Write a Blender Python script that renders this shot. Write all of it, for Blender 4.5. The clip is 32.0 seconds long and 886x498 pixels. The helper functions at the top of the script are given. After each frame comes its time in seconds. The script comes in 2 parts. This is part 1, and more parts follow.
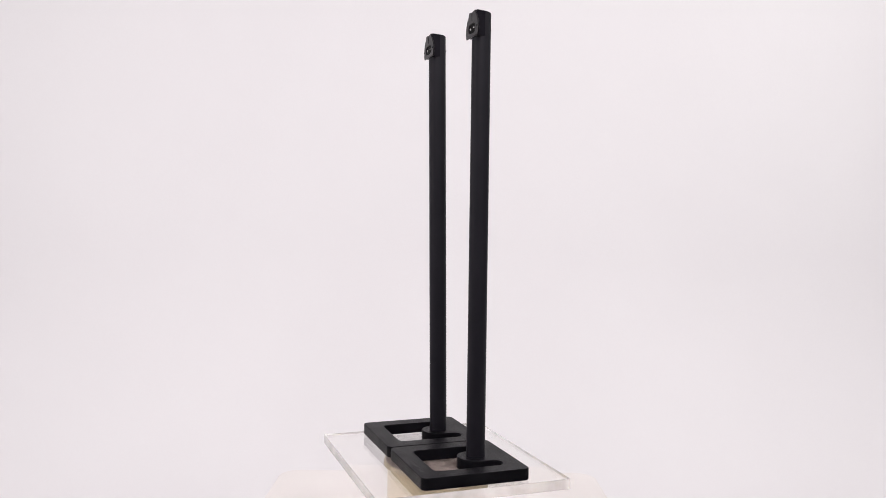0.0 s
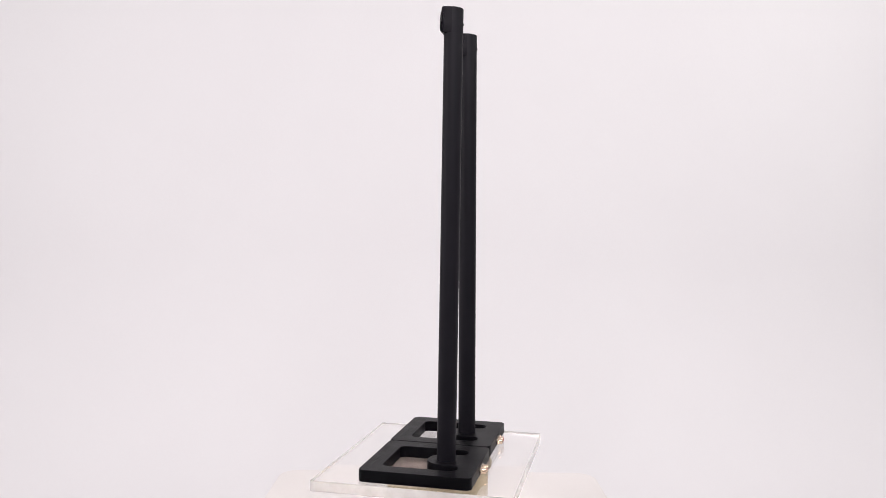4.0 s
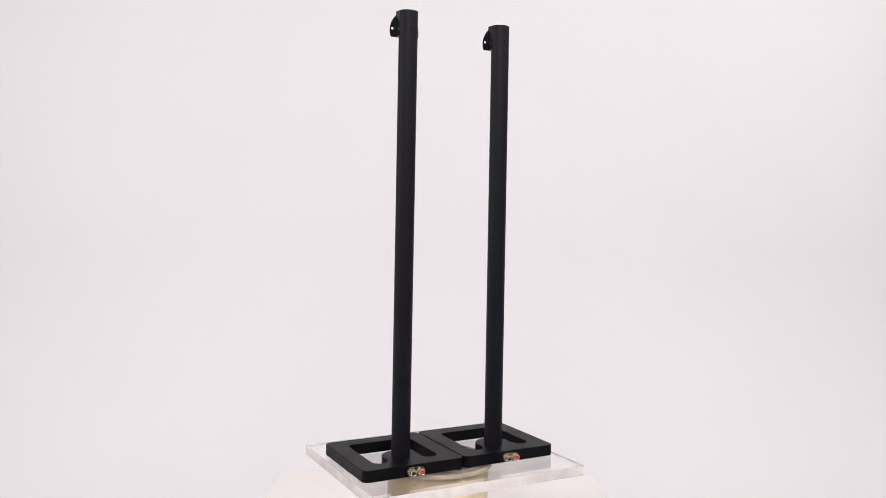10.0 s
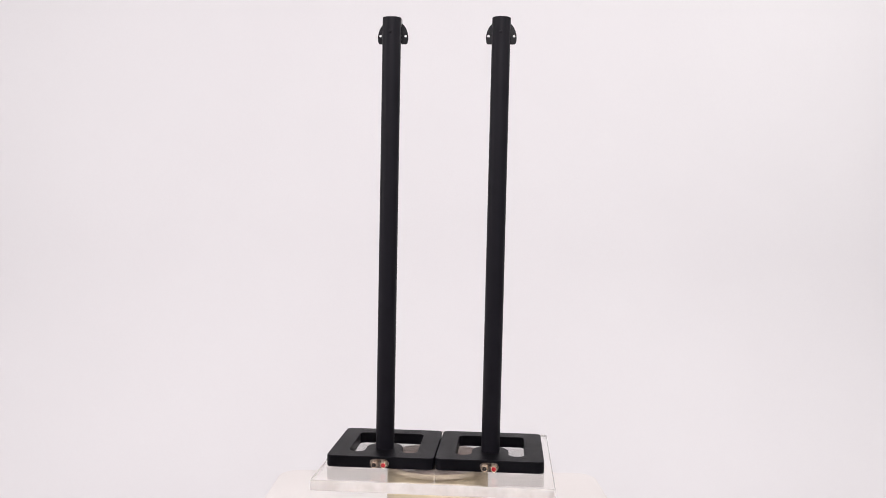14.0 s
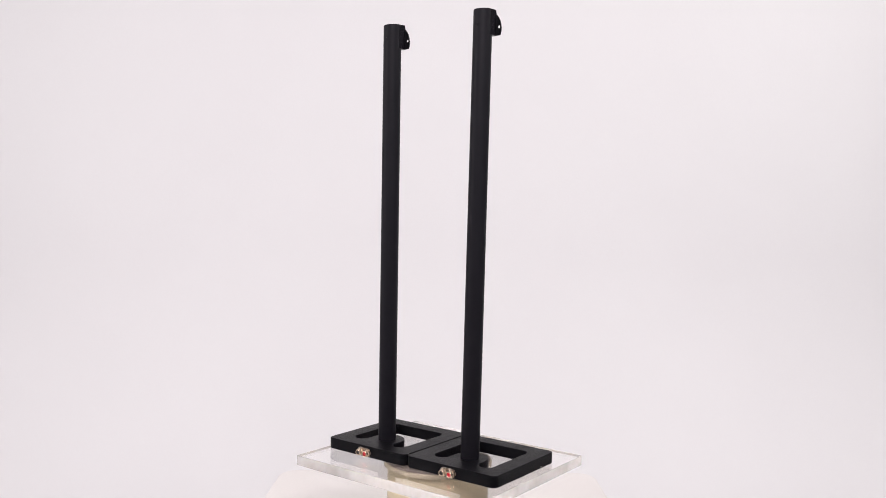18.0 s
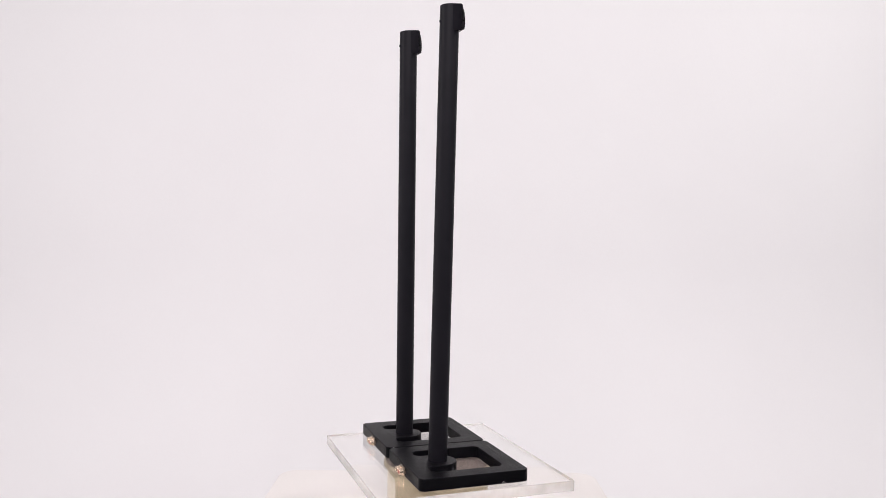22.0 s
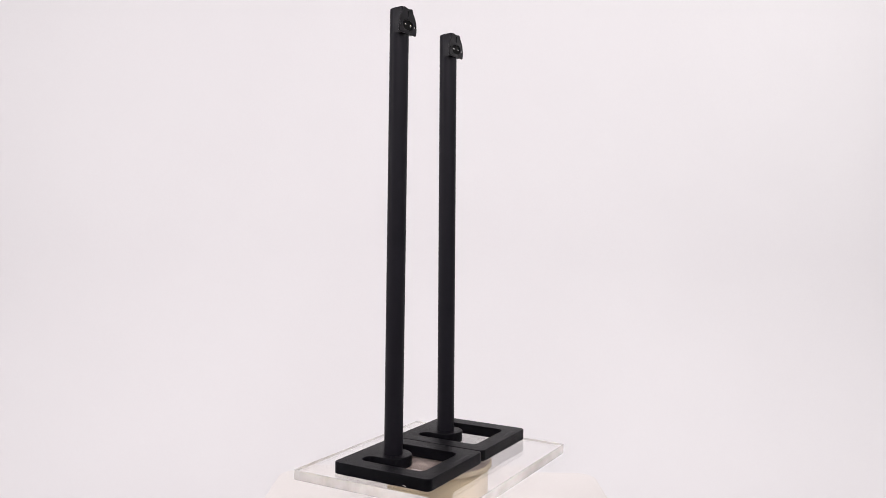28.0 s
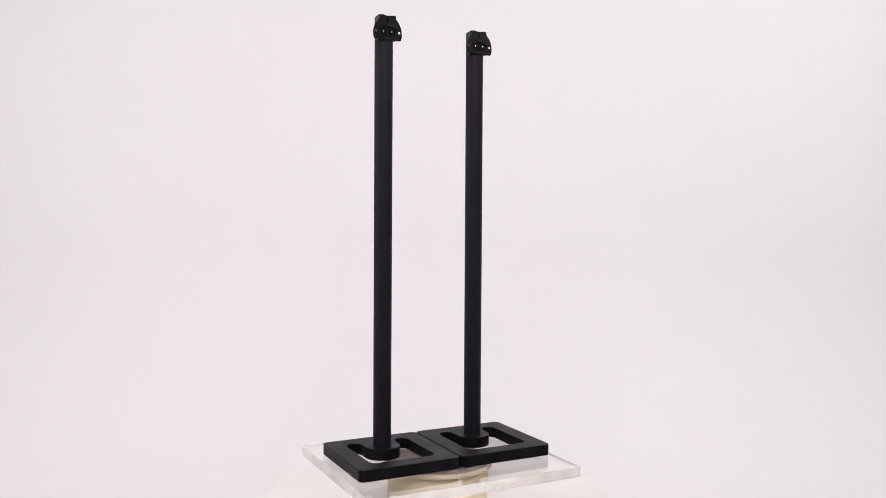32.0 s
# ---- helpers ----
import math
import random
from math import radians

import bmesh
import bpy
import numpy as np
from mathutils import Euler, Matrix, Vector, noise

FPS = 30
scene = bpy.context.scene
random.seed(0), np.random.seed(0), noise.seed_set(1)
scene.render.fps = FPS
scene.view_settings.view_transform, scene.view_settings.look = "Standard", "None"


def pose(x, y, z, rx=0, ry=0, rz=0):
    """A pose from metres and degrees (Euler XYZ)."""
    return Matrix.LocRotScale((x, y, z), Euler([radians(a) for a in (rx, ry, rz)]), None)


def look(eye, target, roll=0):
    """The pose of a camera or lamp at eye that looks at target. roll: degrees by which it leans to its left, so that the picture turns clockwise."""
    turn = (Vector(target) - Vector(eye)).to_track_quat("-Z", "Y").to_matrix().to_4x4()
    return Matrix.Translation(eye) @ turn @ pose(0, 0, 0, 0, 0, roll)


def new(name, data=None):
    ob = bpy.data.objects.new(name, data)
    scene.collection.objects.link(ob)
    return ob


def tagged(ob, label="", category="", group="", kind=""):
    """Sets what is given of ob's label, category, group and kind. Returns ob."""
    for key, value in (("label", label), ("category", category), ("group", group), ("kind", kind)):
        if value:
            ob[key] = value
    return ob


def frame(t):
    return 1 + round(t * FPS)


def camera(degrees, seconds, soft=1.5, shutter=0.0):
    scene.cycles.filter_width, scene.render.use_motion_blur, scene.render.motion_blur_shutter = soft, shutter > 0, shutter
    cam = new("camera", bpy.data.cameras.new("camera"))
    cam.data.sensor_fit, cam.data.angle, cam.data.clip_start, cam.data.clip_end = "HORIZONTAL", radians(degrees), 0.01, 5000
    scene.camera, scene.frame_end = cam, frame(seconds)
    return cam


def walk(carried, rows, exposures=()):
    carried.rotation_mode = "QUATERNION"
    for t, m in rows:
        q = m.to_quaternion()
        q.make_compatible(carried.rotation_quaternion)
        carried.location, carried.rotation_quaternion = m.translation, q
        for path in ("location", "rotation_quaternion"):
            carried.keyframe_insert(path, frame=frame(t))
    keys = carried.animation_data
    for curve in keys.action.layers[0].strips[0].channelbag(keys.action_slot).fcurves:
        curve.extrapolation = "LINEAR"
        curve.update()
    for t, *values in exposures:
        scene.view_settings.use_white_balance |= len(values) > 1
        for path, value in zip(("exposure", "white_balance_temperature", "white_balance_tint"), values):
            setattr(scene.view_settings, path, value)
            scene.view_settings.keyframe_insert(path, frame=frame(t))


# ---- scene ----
# ---- camera: it stands still on a tripod, the turntable turns ----
cam = camera(58.5, 32.0, soft=0.5)
EYE = (0.0, -1.5891, 0.46202)
YAW, PITCH = radians(0.18471), radians(-1.61839)
AIM = (EYE[0] + math.sin(YAW) * math.cos(PITCH), EYE[1] + math.cos(YAW) * math.cos(PITCH), EYE[2] + math.sin(PITCH))
VIEW = look(EYE, AIM, 0.71462)
walk(cam, [(0.0, VIEW), (32.0, VIEW)])

# ---- turntable: degrees per second, and the time at which the sockets face the camera ----
SPEED, SQUARE = 8.19622, 13.39225


def turn(t):
    return pose(0, 0, 0, 0, 0, -SPEED * (t - SQUARE))


# ---- light: a white studio with large soft lamps ----
FLOOR = -0.45
world = bpy.data.worlds.new("studio")
scene.world = world
world.use_nodes = True
world.node_tree.nodes["Background"].inputs[0].default_value = (1.0, 0.96, 0.98, 1)
world.node_tree.nodes["Background"].inputs[1].default_value = 0.02


def soft_lamp(name, eye, target, wide, high, watts, colour):
    data = bpy.data.lights.new(name, "AREA")
    data.shape, data.size, data.size_y, data.energy, data.color = "RECTANGLE", wide, high, watts, colour
    ob = new(name, data)
    ob.matrix_world = look(eye, target)
    return ob


soft_lamp("front_softbox", (0.0, -2.2, 2.2), (0.0, 1.2, 0.05), 2.0, 0.9, 70.0, (1.0, 0.940, 0.981))
soft_lamp("side_soft_light", (-2.35, -0.6, 1.25), (0.3, 1.5, 0.3), 0.8, 1.8, 24.5, (1.0, 0.98, 0.985))
# no source known here: added high on the right to brighten the backdrop
soft_lamp("side_soft_light", (2.3, -0.5, 2.2), (0.6, 1.4, -0.2), 1.2, 0.7, 35.0, (1.0, 0.985, 0.98))
scene.view_settings.exposure = 0.0
# light runs a long way inside the clear sheet before it leaves by an edge
scene.cycles.max_bounces, scene.cycles.transmission_bounces, scene.cycles.glossy_bounces = 20, 20, 20


# ---- materials ----
def material(name):
    m = bpy.data.materials.new(name)
    m.use_nodes = True
    nodes, links = m.node_tree.nodes, m.node_tree.links
    return m, nodes, links, nodes["Principled BSDF"]


def grain(nodes, links, scale, detail=4.0, rough=0.55):
    co = nodes.new("ShaderNodeTexCoord")
    n = nodes.new("ShaderNodeTexNoise")
    n.inputs["Scale"].default_value, n.inputs["Detail"].default_value, n.inputs["Roughness"].default_value = scale, detail, rough
    links.new(co.outputs["Object"], n.inputs["Vector"])
    return n


def ramp(nodes, links, source, stops):
    r = nodes.new("ShaderNodeValToRGB")
    while len(r.color_ramp.elements) < len(stops):
        r.color_ramp.elements.new(0.5)
    for el, (at, col) in zip(r.color_ramp.elements, stops):
        el.position, el.color = at, (*col, 1)
    links.new(source, r.inputs["Fac"])
    return r


def bump(nodes, links, source, bsdf, strength, distance):
    b = nodes.new("ShaderNodeBump")
    b.inputs["Strength"].default_value, b.inputs["Distance"].default_value = strength, distance
    links.new(source, b.inputs["Height"])
    links.new(b.outputs["Normal"], bsdf.inputs["Normal"])


def span(nodes, links, source, low, high):
    r = nodes.new("ShaderNodeMapRange")
    r.inputs["From Min"].default_value, r.inputs["From Max"].default_value = 0.3, 0.7
    r.inputs["To Min"].default_value, r.inputs["To Max"].default_value = low, high
    links.new(source, r.inputs["Value"])
    return r.outputs["Result"]


def painted(name, dark, light, patch, fine, rough, relief, spec=0.5, metal=0.0):
    """Paint or coating with uneven colour at two scales, uneven gloss and a fine relief."""
    m, nodes, links, bsdf = material(name)
    big, small = grain(nodes, links, patch, 5), grain(nodes, links, fine, 2)
    mix = nodes.new("ShaderNodeMath")
    mix.operation = "MULTIPLY_ADD"
    links.new(small.outputs["Fac"], mix.inputs[0])
    mix.inputs[1].default_value = 0.35
    half = nodes.new("ShaderNodeMath")
    half.operation = "MULTIPLY"
    links.new(big.outputs["Fac"], half.inputs[0])
    half.inputs[1].default_value = 0.65
    links.new(half.outputs[0], mix.inputs[2])
    col = ramp(nodes, links, mix.outputs[0], ((0.32, dark), (0.68, light)))
    links.new(col.outputs["Color"], bsdf.inputs["Base Color"])
    links.new(span(nodes, links, big.outputs["Fac"], rough - 0.05, rough + 0.05), bsdf.inputs["Roughness"])
    bsdf.inputs["Specular IOR Level"].default_value = spec
    bsdf.inputs["Metallic"].default_value = metal
    if relief:
        bump(nodes, links, small.outputs["Fac"], bsdf, 0.35, relief)
    return m


BLACK_COAT = painted("black_powder_coat", (0.0026, 0.0024, 0.0034), (0.0058, 0.0055, 0.0072), 26, 1100, 0.4, 0.0007, 0.08)
BLACK_TUBE = painted("black_tube_coat", (0.0078, 0.0071, 0.0100), (0.0106, 0.0097, 0.0134), 9, 1800, 0.5, 0.00012, 0.15)
HEAD_PLASTIC = painted("moulded_black_plastic", (0.0080, 0.0073, 0.0100), (0.0115, 0.0105, 0.0140), 30, 2000, 0.2, 0.0001, 0.29)
FACE_PLASTIC = painted("black_face_plastic", (0.0050, 0.0046, 0.0058), (0.0078, 0.0072, 0.0092), 40, 2200, 0.3, 0.0001, 0.24)
RECESS = painted("socket_recess_plastic", (0.002, 0.002, 0.002), (0.004, 0.004, 0.004), 60, 1800, 0.6, 0.0, 0.08)
RUBBER = painted("black_rubber", (0.012, 0.012, 0.012), (0.02, 0.02, 0.02), 60, 1200, 0.8, 0.0002, 0.3)
EMBOSS = painted("worn_dark_print", (0.0024, 0.0023, 0.0030), (0.0052, 0.0050, 0.0062), 300, 1600, 0.34, 0.0, 0.12)
GOLD = painted("gold_plating", (0.68, 0.53, 0.40), (0.84, 0.69, 0.54), 160, 1500, 0.24, 0.0, 0.5, 0.85)
NICKEL = painted("dull_nickel_plate", (0.17, 0.14, 0.12), (0.28, 0.24, 0.21), 160, 1500, 0.26, 0.0, 0.5, 1.0)
CHROME = painted("bright_pin_metal", (0.8, 0.8, 0.8), (0.9, 0.9, 0.9), 160, 1500, 0.12, 0.0, 0.5, 1.0)
RED = painted("red_insulator", (0.5, 0.008, 0.02), (0.62, 0.016, 0.03), 200, 1500, 0.3, 0.0, 0.5)
DARK = painted("dark_insulator", (0.006, 0.005, 0.005), (0.012, 0.01, 0.01), 200, 1500, 0.35, 0.0, 0.5)
CHIP = painted("bare_metal_chip", (0.6, 0.58, 0.55), (0.8, 0.78, 0.75), 300, 2000, 0.4, 0.0, 0.5, 0.6)
PLINTH = painted("pale_cream_laminate", (0.740, 0.703, 0.680), (0.780, 0.743, 0.720), 3, 240, 0.55, 0.0002, 0.3)
CREAM = painted("cream_column_paint", (0.47, 0.39, 0.265), (0.54, 0.46, 0.325), 6, 260, 0.5, 0.0003, 0.4)
PUTTY = painted("putty_platter_rim", (0.40, 0.335, 0.25), (0.48, 0.41, 0.31), 12, 300, 0.5, 0.0002, 0.4)
TAUPE = painted("taupe_platter_top", (0.13, 0.10, 0.09), (0.36, 0.30, 0.27), 30, 320, 0.6, 0.0004, 0.4)
PAPER = painted("white_backdrop_paper", (0.80, 0.782, 0.79), (0.83, 0.816, 0.822), 0.7, 220, 0.9, 0.0003, 0.2)
# dark tone for unseen surfaces, so that the black stands mirror less light
DARK_SURROUND = painted("dark_unseen_surround", (0.10, 0.098, 0.098), (0.13, 0.127, 0.127), 1.5, 90, 0.9, 0.0006, 0.2)
WALL = painted("pale_studio_wall", (0.52, 0.50, 0.50), (0.57, 0.55, 0.55), 1.5, 90, 0.9, 0.0006, 0.2)
CEILING = painted("white_studio_ceiling", (0.6, 0.59, 0.59), (0.66, 0.65, 0.65), 1.5, 90, 0.9, 0.0006, 0.2)


def acrylic(name, rough, relief, clear=1.0, tint=(0.99, 0.98, 0.965)):
    m, nodes, links, bsdf = material(name)
    bsdf.inputs["Base Color"].default_value = (*tint, 1)
    bsdf.inputs["Transmission Weight"].default_value = clear
    bsdf.inputs["IOR"].default_value = 1.49
    n = grain(nodes, links, 16, 2)
    links.new(span(nodes, links, n.outputs["Fac"], rough * 0.5, rough * 1.5), bsdf.inputs["Roughness"])
    if relief:
        bump(nodes, links, n.outputs["Fac"], bsdf, 0.4, relief)
    return m


ACRYLIC = acrylic("clear_acrylic", 0.012, 0.0)


def milky_edge():
    """The cut edge of the sheet: partly clear, partly a pale milky colour that stands in for bright room light inside
    it, uneven in patches, with marks that run down across it.
    """
    m, nodes, links, bsdf = material("milky_acrylic_edge")
    bsdf.inputs["IOR"].default_value = 1.49
    # pale milky share brightens the edge in place of light from the room
    bsdf.inputs["Subsurface Weight"].default_value, bsdf.inputs["Subsurface Scale"].default_value = 1.0, 0.03
    bsdf.inputs["Subsurface Radius"].default_value = (1.0, 0.97, 0.92)
    patch = grain(nodes, links, 22, 4)
    links.new(span(nodes, links, patch.outputs["Fac"], 0.6, 0.72), bsdf.inputs["Transmission Weight"])
    co, stretch, streak = nodes.new("ShaderNodeTexCoord"), nodes.new("ShaderNodeMapping"), nodes.new("ShaderNodeTexNoise")
    stretch.inputs["Scale"].default_value = (90, 90, 20)
    streak.inputs["Scale"].default_value, streak.inputs["Detail"].default_value = 1.0, 3.0
    links.new(co.outputs["Object"], stretch.inputs["Vector"])
    links.new(stretch.outputs["Vector"], streak.inputs["Vector"])
    col = ramp(nodes, links, streak.outputs["Fac"], ((0.3, (0.87, 0.825, 0.785)), (0.7, (0.92, 0.875, 0.835))))
    links.new(col.outputs["Color"], bsdf.inputs["Base Color"])
    links.new(span(nodes, links, patch.outputs["Fac"], 0.24, 0.18), bsdf.inputs["Roughness"])
    bump(nodes, links, streak.outputs["Fac"], bsdf, 0.06, 0.001)
    return m


ACRYLIC_EDGE = milky_edge()


# ---- building helpers ----
def finish(mesh, mat, angle=48):
    mesh.materials.clear()
    mesh.materials.append(mat)
    mesh.shade_smooth()
    # normals weighted by area, so that large flat faces stay flat beside their rounded edges
    mesh.update()
    polys, touching, limit = mesh.polygons, {}, math.cos(radians(angle))
    for p in polys:
        for v in p.vertices:
            touching.setdefault(v, []).append(p.index)
    normal, area = [p.normal.copy() for p in polys], [p.area for p in polys]
    split = []
    for p in polys:
        for v in p.vertices:
            total = Vector((0, 0, 0))
            for q in touching[v]:
                if normal[q].dot(normal[p.index]) > limit:
                    total += normal[q] * area[q]
            split.append(total.normalized() if total.length > 0 else normal[p.index])
    mesh.normals_split_custom_set(split)
    return mesh


def part(name, data, mat, parent, label="", at=None):
    """One mesh object under a thing or a part. data: a bmesh or a mesh."""
    if isinstance(data, bmesh.types.BMesh):
        mesh = bpy.data.meshes.new(name)
        data.to_mesh(mesh)
        data.free()
        finish(mesh, mat)
    else:
        mesh = data
    ob = new(name, mesh)
    ob.parent = parent
    if at is not None:
        ob.matrix_basis = at
    if label:
        tagged(ob, label)
    return ob


def arc(cx, cy, r, a0, a1, n=10):
    return [(cx + r * math.cos(radians(a0 + (a1 - a0) * i / n)), cy + r * math.sin(radians(a0 + (a1 - a0) * i / n))) for i in range(n + 1)]


def rounded(w, d, r, n=8):
    w, d = w / 2 - r, d / 2 - r
    return arc(w, d, r, 0, 90, n) + arc(-w, d, r, 90, 180, n) + arc(-w, -d, r, 180, 270, n) + arc(w, -d, r, 270, 360, n)


def slab(loops, z0, z1, bevel, mat, steps=2):
    """A flat piece with openings and rounded edges between two heights: the first loop is its outline, the rest are holes."""
    data = bpy.data.curves.new("outline", "CURVE")
    data.dimensions, data.fill_mode = "2D", "BOTH"
    data.extrude, data.bevel_depth, data.bevel_resolution, data.offset = (z1 - z0) / 2 - bevel, bevel, steps, -bevel
    for k, loop in enumerate(loops):
        area = sum(a[0] * b[1] - b[0] * a[1] for a, b in zip(loop, loop[1:] + loop[:1]))
        if (area > 0) != (k == 0):
            loop = loop[::-1]
        sp = data.splines.new("POLY")
        sp.points.add(len(loop) - 1)
        for p, (x, y) in zip(sp.points, loop):
            p.co = (x, y, 0, 1)
        sp.use_cyclic_u = True
    ob = bpy.data.objects.new("outline", data)
    scene.collection.objects.link(ob)
    bpy.context.view_layer.update()
    mesh = bpy.data.meshes.new_from_object(ob.evaluated_get(bpy.context.evaluated_depsgraph_get()))
    bpy.data.objects.remove(ob)
    bpy.data.curves.remove(data)
    bm = bmesh.new()
    bm.from_mesh(mesh)
    bmesh.ops.remove_doubles(bm, verts=bm.verts, dist=1e-6)
    bmesh.ops.translate(bm, verts=bm.verts, vec=(0, 0, (z0 + z1) / 2))
    bmesh.ops.recalc_face_normals(bm, faces=bm.faces)
    bm.to_mesh(mesh)
    bm.free()
    return finish(mesh, mat)


def lathe(profile, mat, n=40, axis="Z", name="turned"):
    """A turned piece: (radius, height) pairs from the bottom to the top."""
    bm = bmesh.new()
    rings = [[bm.verts.new((r * math.cos(2 * math.pi * i / n), r * math.sin(2 * math.pi * i / n), z)) for i in range(n)] for r, z in profile]
    for a, b in zip(rings, rings[1:]):
        for i in range(n):
            bm.faces.new((a[i], a[(i + 1) % n], b[(i + 1) % n], b[i]))
    bm.faces.new(rings[0][::-1])
    bm.faces.new(rings[-1])
    if axis == "Y":
        bmesh.ops.rotate(bm, verts=bm.verts, matrix=Matrix.Rotation(radians(90), 3, "X"))
    mesh = bpy.data.meshes.new(name)
    bm.to_mesh(mesh)
    bm.free()
    return finish(mesh, mat)


def box(name, lo, hi, mat):
    bm = bmesh.new()
    bmesh.ops.create_cube(bm, size=1)
    for v in bm.verts:
        v.co = [(lo[i] + hi[i]) / 2 + v.co[i] * (hi[i] - lo[i]) for i in range(3)]
    mesh = bpy.data.meshes.new(name)
    bm.to_mesh(mesh)
    bm.free()
    mesh.materials.append(mat)
    return tagged(new(name, mesh), kind="structure")


# ---- the studio: floor, walls, ceiling and the white paper sweep ----
# out of view: this floor is kept dark for the lower poles' reflections
tagged(box("floor", (-3.4, -3.4, FLOOR - 0.12), (3.4, 2.4, FLOOR), DARK_SURROUND), "unseen dark grey floor under the paper sweep, added to darken low reflections")
tagged(box("wall_north", (-3.4, 2.4, FLOOR - 0.12), (3.4, 2.55, 2.72), WALL), "plain pale studio wall behind the sweep")
tagged(box("wall_south", (-3.4, -3.55, FLOOR - 0.12), (3.4, -3.4, 2.72), WALL), "plain pale studio wall behind the camera")
tagged(box("wall_west", (-3.55, -3.55, FLOOR - 0.12), (-3.4, 2.55, 2.72), WALL), "plain pale studio side wall")
# added out of view in a dark tone, standing in for the unlit right
tagged(box("wall_east", (3.4, -3.55, FLOOR - 0.12), (3.55, 2.55, 2.72), DARK_SURROUND), "unseen dark grey side wall, added to darken reflections from the right")
tagged(box("ceiling", (-3.55, -3.55, 2.72), (3.55, 2.55, 2.84), CEILING), "plain white studio ceiling")


def sweep():
    """Seamless paper: along the floor, up a wide curve and up the wall."""
    back, r, z0 = 1.75, 0.8, FLOOR + 0.004
    prof = [(-0.7, z0), (-0.35, z0), (0.0, z0)] + [(back - r + x, z0 + r + y) for x, y in arc(0, 0, r, -90, 0, 24)] + [(back, 1.5), (back, 2.68)]
    bm = bmesh.new()
    cols = []
    for i in range(13):
        x = -3.0 + 0.5 * i
        cols.append([bm.verts.new((x, y + 0.004 * math.sin(2.1 * x + 3 * z), z)) for y, z in prof])
    for a, b in zip(cols, cols[1:]):
        for i in range(len(prof) - 1):
            bm.faces.new((a[i], b[i], b[i + 1], a[i + 1]))
    mesh = bpy.data.meshes.new("backdrop")
    bm.to_mesh(mesh)
    bm.free()
    finish(mesh, PAPER, 60)
    return tagged(new("backdrop", mesh), "seamless white paper backdrop curving up behind the turntable", kind="structure")


sweep()

# ---- pale plinth that carries the turntable ----
PLINTH_TOP = -0.16
plinth = tagged(new("display_plinth"), "pale cream display plinth on the white backdrop paper", "plinth")
plinth.location = (0.0, -0.03, FLOOR + 0.0045)
part("plinth_body", slab([rounded(0.75, 0.84, 0.04, 8)], 0.0, PLINTH_TOP - 0.018 - FLOOR - 0.0045, 0.002, PLINTH), None, plinth)
part("plinth_top", slab([rounded(0.79, 0.88, 0.05, 8)], PLINTH_TOP - 0.0176 - FLOOR - 0.0045, PLINTH_TOP - FLOOR - 0.0045, 0.004, PLINTH), None, plinth)

# ---- turntable: cream column with a turning platter ----
turntable = tagged(new("turntable"), "round cream display turntable under a clear acrylic sheet", "turntable")
turntable.location = (0, 0, PLINTH_TOP + 0.0005)
RISE = -0.0325 - PLINTH_TOP - 0.0005
part("column", lathe([(0.118, 0.0), (0.12, 0.004), (0.12, 0.02), (0.104, 0.026), (0.1015, 0.03), (0.1015, RISE - 0.004), (0.0985, RISE)], CREAM, 72), CREAM, turntable, "cream painted round column")
platter = part("platter", lathe([(0.104, 0.0), (0.109, 0.002), (0.109, 0.0085), (0.108, 0.0098)], PUTTY, 72), None, turntable, "putty-grey round platter", pose(0, 0, RISE + 0.0005))
part("platter_mat", lathe([(0.1050, 0.0099), (0.1052, 0.0110), (0.1046, 0.0114)], TAUPE, 72), None, platter, "mottled grey-brown mat")

# ---- clear acrylic sheet on the platter ----
PLATE_W, PLATE_D, PLATE_H = 0.4427, 0.3714, 0.020
PLATE_AT = pose(0.0050, 0.0016, 0, 0, 0, -0.088)


def plate():
    mesh = slab([rounded(PLATE_W, PLATE_D, 0.0025, 3)], -PLATE_H, -0.0004, 0.0007, ACRYLIC, 1)
    mesh.materials.append(ACRYLIC_EDGE)
    for p in mesh.polygons:
        p.material_index = 1 if abs(p.normal.z) < 0.98 else 0
    ob = new("acrylic_sheet", mesh)
    ob.visible_shadow = False
    return tagged(ob, "thick clear acrylic sheet with milky edges, on the turntable", "acrylic sheet")


acrylic_sheet = plate()

# ---- speaker stands ----
BASE_W, BASE_D, BASE_H, FOOT = 0.2062, 0.2087, 0.0232, 0.0012
POLE_Y, POLE_R, TOP = -0.03719, 0.018, 0.8684


def opening():
    """The opening of the base, round the tongue that carries the pole."""
    x, y, r, t = 0.067, 0.069, 0.012, 0.036
    a = (x - t) / 2
    loop = arc(-x + r, y - r, r, 90, 180, 8) + arc(-x + a, -0.070 + a, a, 180, 360, 16)
    loop += arc(0, POLE_Y, t, 180, 0, 28) + arc(x - a, -0.070 + a, a, 180, 360, 16) + arc(x - r, y - r, r, 0, 90, 8)
    return loop


def stadium(w, h, cx=0.0, cy=0.0, n=10):
    r = h / 2
    return arc(cx + w / 2 - r, cy, r, -90, 90, n) + arc(cx - w / 2 + r, cy, r, 90, 270, n)


def upright(mesh):
    """Turns a flat piece drawn in x and y to stand in x and z, facing +y."""
    mesh.transform(Matrix.Rotation(radians(90), 4, "X"))
    return mesh


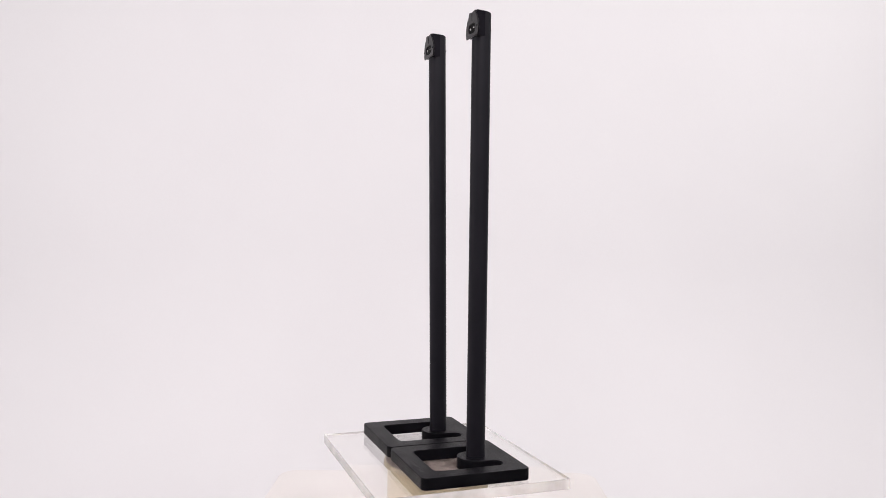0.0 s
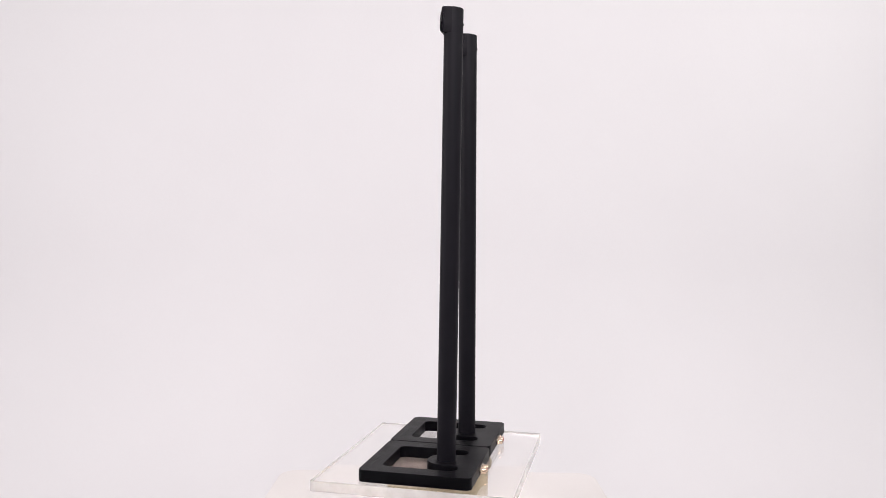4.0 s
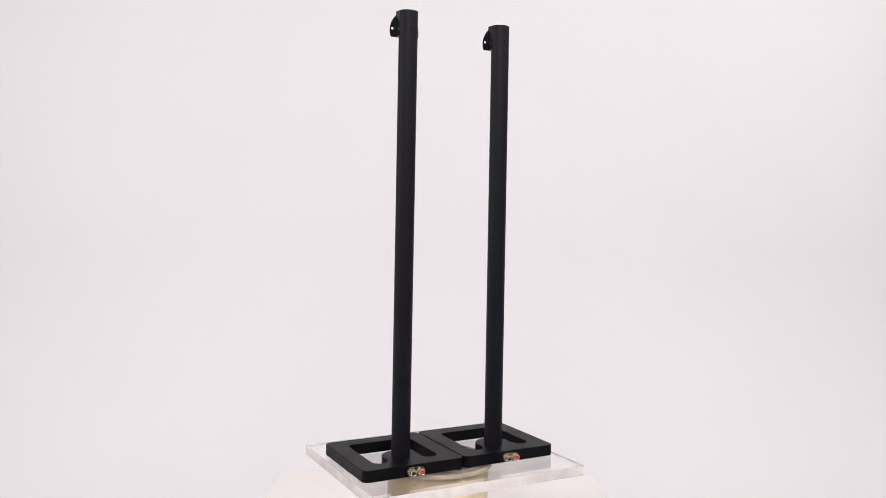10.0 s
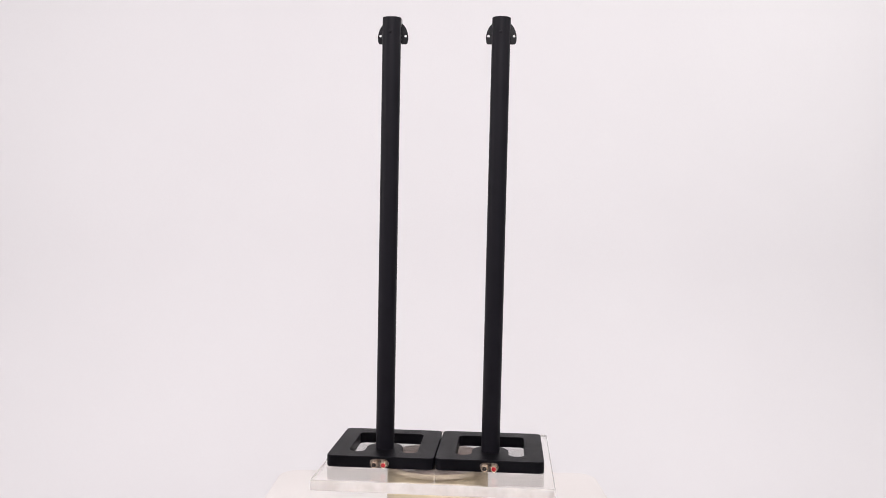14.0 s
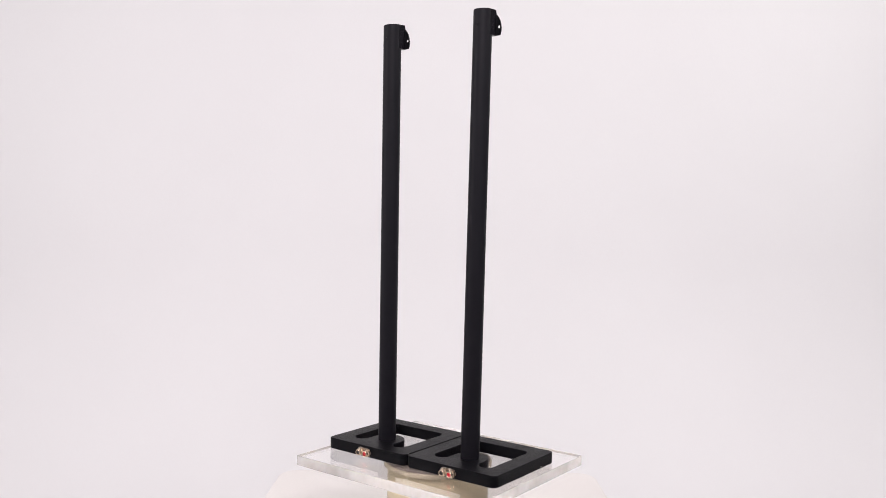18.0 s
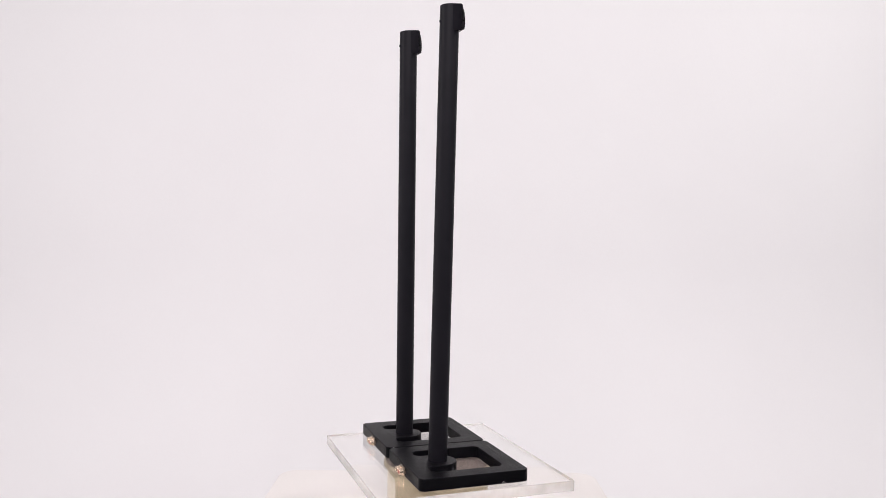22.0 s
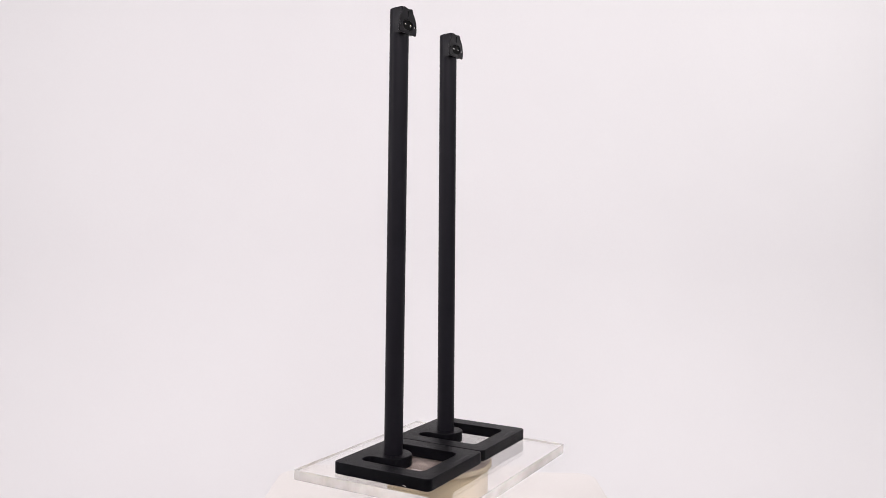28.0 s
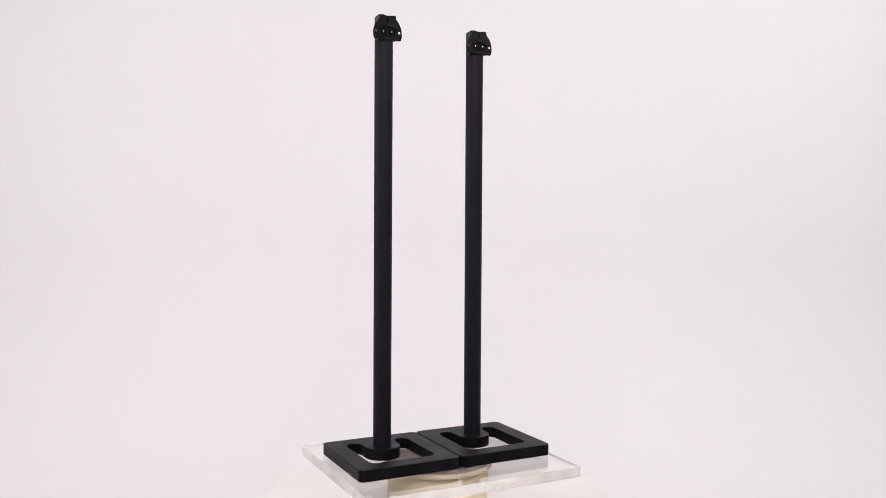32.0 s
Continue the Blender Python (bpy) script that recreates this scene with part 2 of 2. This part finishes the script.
def face_outline():
    side = [(0.0138, 0.0), (0.0150, -0.0006), (0.0164, -0.0020), (0.0174, -0.0045), (0.0182, -0.0065), (0.0208, -0.0090), (0.0238, -0.0128), (0.0264, -0.0175), (0.0285, -0.0230), (0.0297, -0.0290), (0.0302, -0.0340), (0.0300, -0.0390), (0.0291, -0.0432), (0.0280, -0.0459), (0.0262, -0.0469)]
    top = [(-0.0090, -0.0003), (-0.0050, -0.0010), (0.0, -0.0013), (0.0050, -0.0010), (0.0090, -0.0003)]
    return [(-x, y) for x, y in side[::-1]] + top + side


MESH = {
    "base": slab([rounded(BASE_W, BASE_D, 0.012, 10), opening()], FOOT, BASE_H, 0.0016, BLACK_COAT, 2),
    "foot": lathe([(0.0075, 0.0), (0.008, 0.0003), (0.008, FOOT)], RUBBER, 20),
    "pole": lathe([(POLE_R, BASE_H - 0.003), (POLE_R, 0.3), (POLE_R, 0.6), (POLE_R, TOP - 0.0460), (POLE_R - 0.002, TOP - 0.0440)], BLACK_TUBE, 56),
    "head": slab([arc(0, 0, POLE_R + 0.00006, 180, 360, 56) + [(POLE_R + 0.00006, 0.006), (POLE_R + 0.0002, 0.0125), (POLE_R + 0.0002, 0.0171), (0.0090, 0.0171), (0.0045, 0.0140), (-0.0045, 0.0140), (-0.0090, 0.0171), (-POLE_R - 0.0002, 0.0171), (-POLE_R - 0.0002, 0.0125), (-POLE_R - 0.00006, 0.006)]], TOP - 0.0475, TOP + 0.0003, 0.0012, BLACK_TUBE, 3),
    "screw": lathe([(0.0026, 0.0), (0.0027, 0.0010), (0.0023, 0.0016), (0.0012, 0.0017), (0.0011, 0.0012)], BLACK_TUBE, 18, "Y"),
    "face_plate": upright(slab([face_outline(), arc(0.0250, -0.0308, 0.0026, 0, 345, 23), arc(-0.0250, -0.0308, 0.0026, 0, 345, 23), stadium(0.0345, 0.0185, 0, -0.0308), [(0.0019, -0.0045), (0.0011, -0.0165), (-0.0011, -0.0165), (-0.0019, -0.0045)]], 0.0, 0.0026, 0.0006, FACE_PLASTIC, 2)),
    "recess_floor": upright(slab([stadium(0.0335, 0.0175)], 0, 0.0007, 0.0002, RECESS, 1)),
    "pin": lathe([(0.0019, 0.0), (0.0019, 0.0012), (0.0015, 0.0020), (0.0006, 0.0023)], CHROME, 16, "Y"),
    "socket_plate": upright(slab([stadium(0.0365, 0.0165)], 0, 0.0016, 0.0004, NICKEL, 1)),
    "nut": lathe([(0.0070, 0.0), (0.0074, 0.0005), (0.0074, 0.0030), (0.0069, 0.0035)], GOLD, 6, "Y"),
    "barrel": lathe([(0.0060, 0.0), (0.0060, 0.0086), (0.0058, 0.0096), (0.0053, 0.0101), (0.0046, 0.0099), (0.0042, 0.0093), (0.0041, 0.0070)], GOLD, 32, "Y"),
    "core_dark": lathe([(0.0040, 0.0), (0.0040, 0.0082), (0.0034, 0.0089), (0.0014, 0.0089), (0.0013, 0.006)], DARK, 24, "Y"),
    "core_red": lathe([(0.0040, 0.0), (0.0040, 0.0088), (0.0034, 0.0097), (0.0014, 0.0097), (0.0013, 0.006)], RED, 24, "Y"),
}


# the tube runs on behind the head; the block in front of it is moulded plastic
MESH["head"].materials.append(HEAD_PLASTIC)
for p in MESH["head"].polygons:
    p.material_index = 1 if abs(p.normal.z) > 0.8 or p.center.y > 0.0005 else 0
# the top slants up a little towards the face
for v in MESH["head"].vertices:
    if v.co.z > TOP - 0.003:
        v.co.z += 0.07 * v.co.y
for v in MESH["face_plate"].vertices:
    if v.co.z > -0.006:
        v.co.z += 0.0015 * (1 + v.co.z / 0.006)


def bar(w, d, h):
    bm = bmesh.new()
    bmesh.ops.create_cube(bm, size=1)
    bmesh.ops.scale(bm, verts=bm.verts, vec=(w, d, h))
    return bm


def speaker_stand(label, lean_x, lean_y, raised, chips):
    st = tagged(new("speaker_stand"), label, "speaker stand", "pair of speaker stands")
    base = part("base", MESH["base"], None, st, "flat square black base with a U-shaped opening")
    for sx in (-1, 1):
        for sy in (-1, 1):
            part("rubber_foot", MESH["foot"], None, st, at=pose(sx * 0.088, sy * 0.089, 0))
    # worn maker's mark, as bars
    for i, (x, w) in enumerate(((-0.026, 0.006), (-0.0185, 0.0045), (-0.012, 0.006), (-0.0045, 0.0055), (0.003, 0.0045), (0.0105, 0.006), (0.018, 0.005), (0.025, 0.0055))):
        part("printed_mark", bar(w, 0.0052 if i else 0.0062, 0.0002), EMBOSS, base, at=pose(x - 0.036, 0.091, BASE_H + 0.0001))
    # nicks in the coat of the long side: y, z, lean, length
    for y, z, a, w in chips:
        part("paint_chip", bar(0.0006, w, 0.0009), CHIP, base, "bare metal chip", pose(BASE_W / 2 - (0.0006 if z > 0.02 else 0), y, z, a, 0, 0))
    tilt = pose(0, POLE_Y, raised, -math.degrees(math.atan2(lean_y, 0.85)), math.degrees(math.atan2(lean_x, 0.85)), 0)
    pole = part("pole", MESH["pole"], None, st, "slim black round pole", tilt)
    head = part("head", MESH["head"], None, st, "black moulded bracket housing", tilt)
    part("screw", MESH["screw"], None, head, at=pose(0, -POLE_R + 0.0003, TOP - 0.0305))
    face = part("face_plate", MESH["face_plate"], None, st, "black flanged plate with two screw holes and a recess", tilt @ pose(0, 0.0197, TOP - 0.0002))
    part("recess_floor", MESH["recess_floor"], None, face, at=pose(0, -0.0018, -0.0308))
    for x in (-0.0087, 0.0087):
        part("pin", MESH["pin"], None, face, "bright metal contact pin", pose(x, -0.0020, -0.0308, 0, 0, 180))
    front = -BASE_D / 2
    plate_ob = part("socket_plate", MESH["socket_plate"], None, st, "dull metal oval socket plate", pose(0, front - 0.0002, 0.0112))
    for x, core, lab in ((-0.0088, "core_dark", "gold-plated socket with a dark centre"), (0.0088, "core_red", "gold-plated socket with a red centre")):
        sock = part("socket", MESH["barrel"], None, st, lab, pose(x, front - 0.0012, 0.0105))
        part("nut", MESH["nut"], None, sock, at=pose(0, 0, 0, 0, 15, 0))
        part("insulator", MESH[core], None, sock)
    return st


stand_a = speaker_stand("black metal speaker stand with tall pole, square base and gold-rimmed sockets", 0.0055, -0.0026, -0.0006, ((-0.0905, BASE_H - 0.0007, 0, 0.0016),))
stand_b = speaker_stand("black metal speaker stand with chipped base edge and gold-rimmed sockets", 0.0097, 0.0097, 0.0012, ((0.052, 0.0050, 20, 0.0036), (0.0556, 0.0042, -25, 0.0026)))
STAND_A = pose(-0.1023, -0.00265, 0, 0, 0, 0.05)
STAND_B = pose(0.1064, -0.0012, 0, 0, 0, 0.0)


def motions():
    """All that lies on the platter turns with it, clockwise from above, at one speed."""
    times = [0.5 * i for i in range(65)]
    for thing, at in ((stand_a, STAND_A), (stand_b, STAND_B), (acrylic_sheet, PLATE_AT)):
        walk(thing, [(t, turn(t) @ at) for t in times])
    walk(platter, [(t, pose(0, 0, RISE + 0.0005) @ turn(t)) for t in times])


motions()
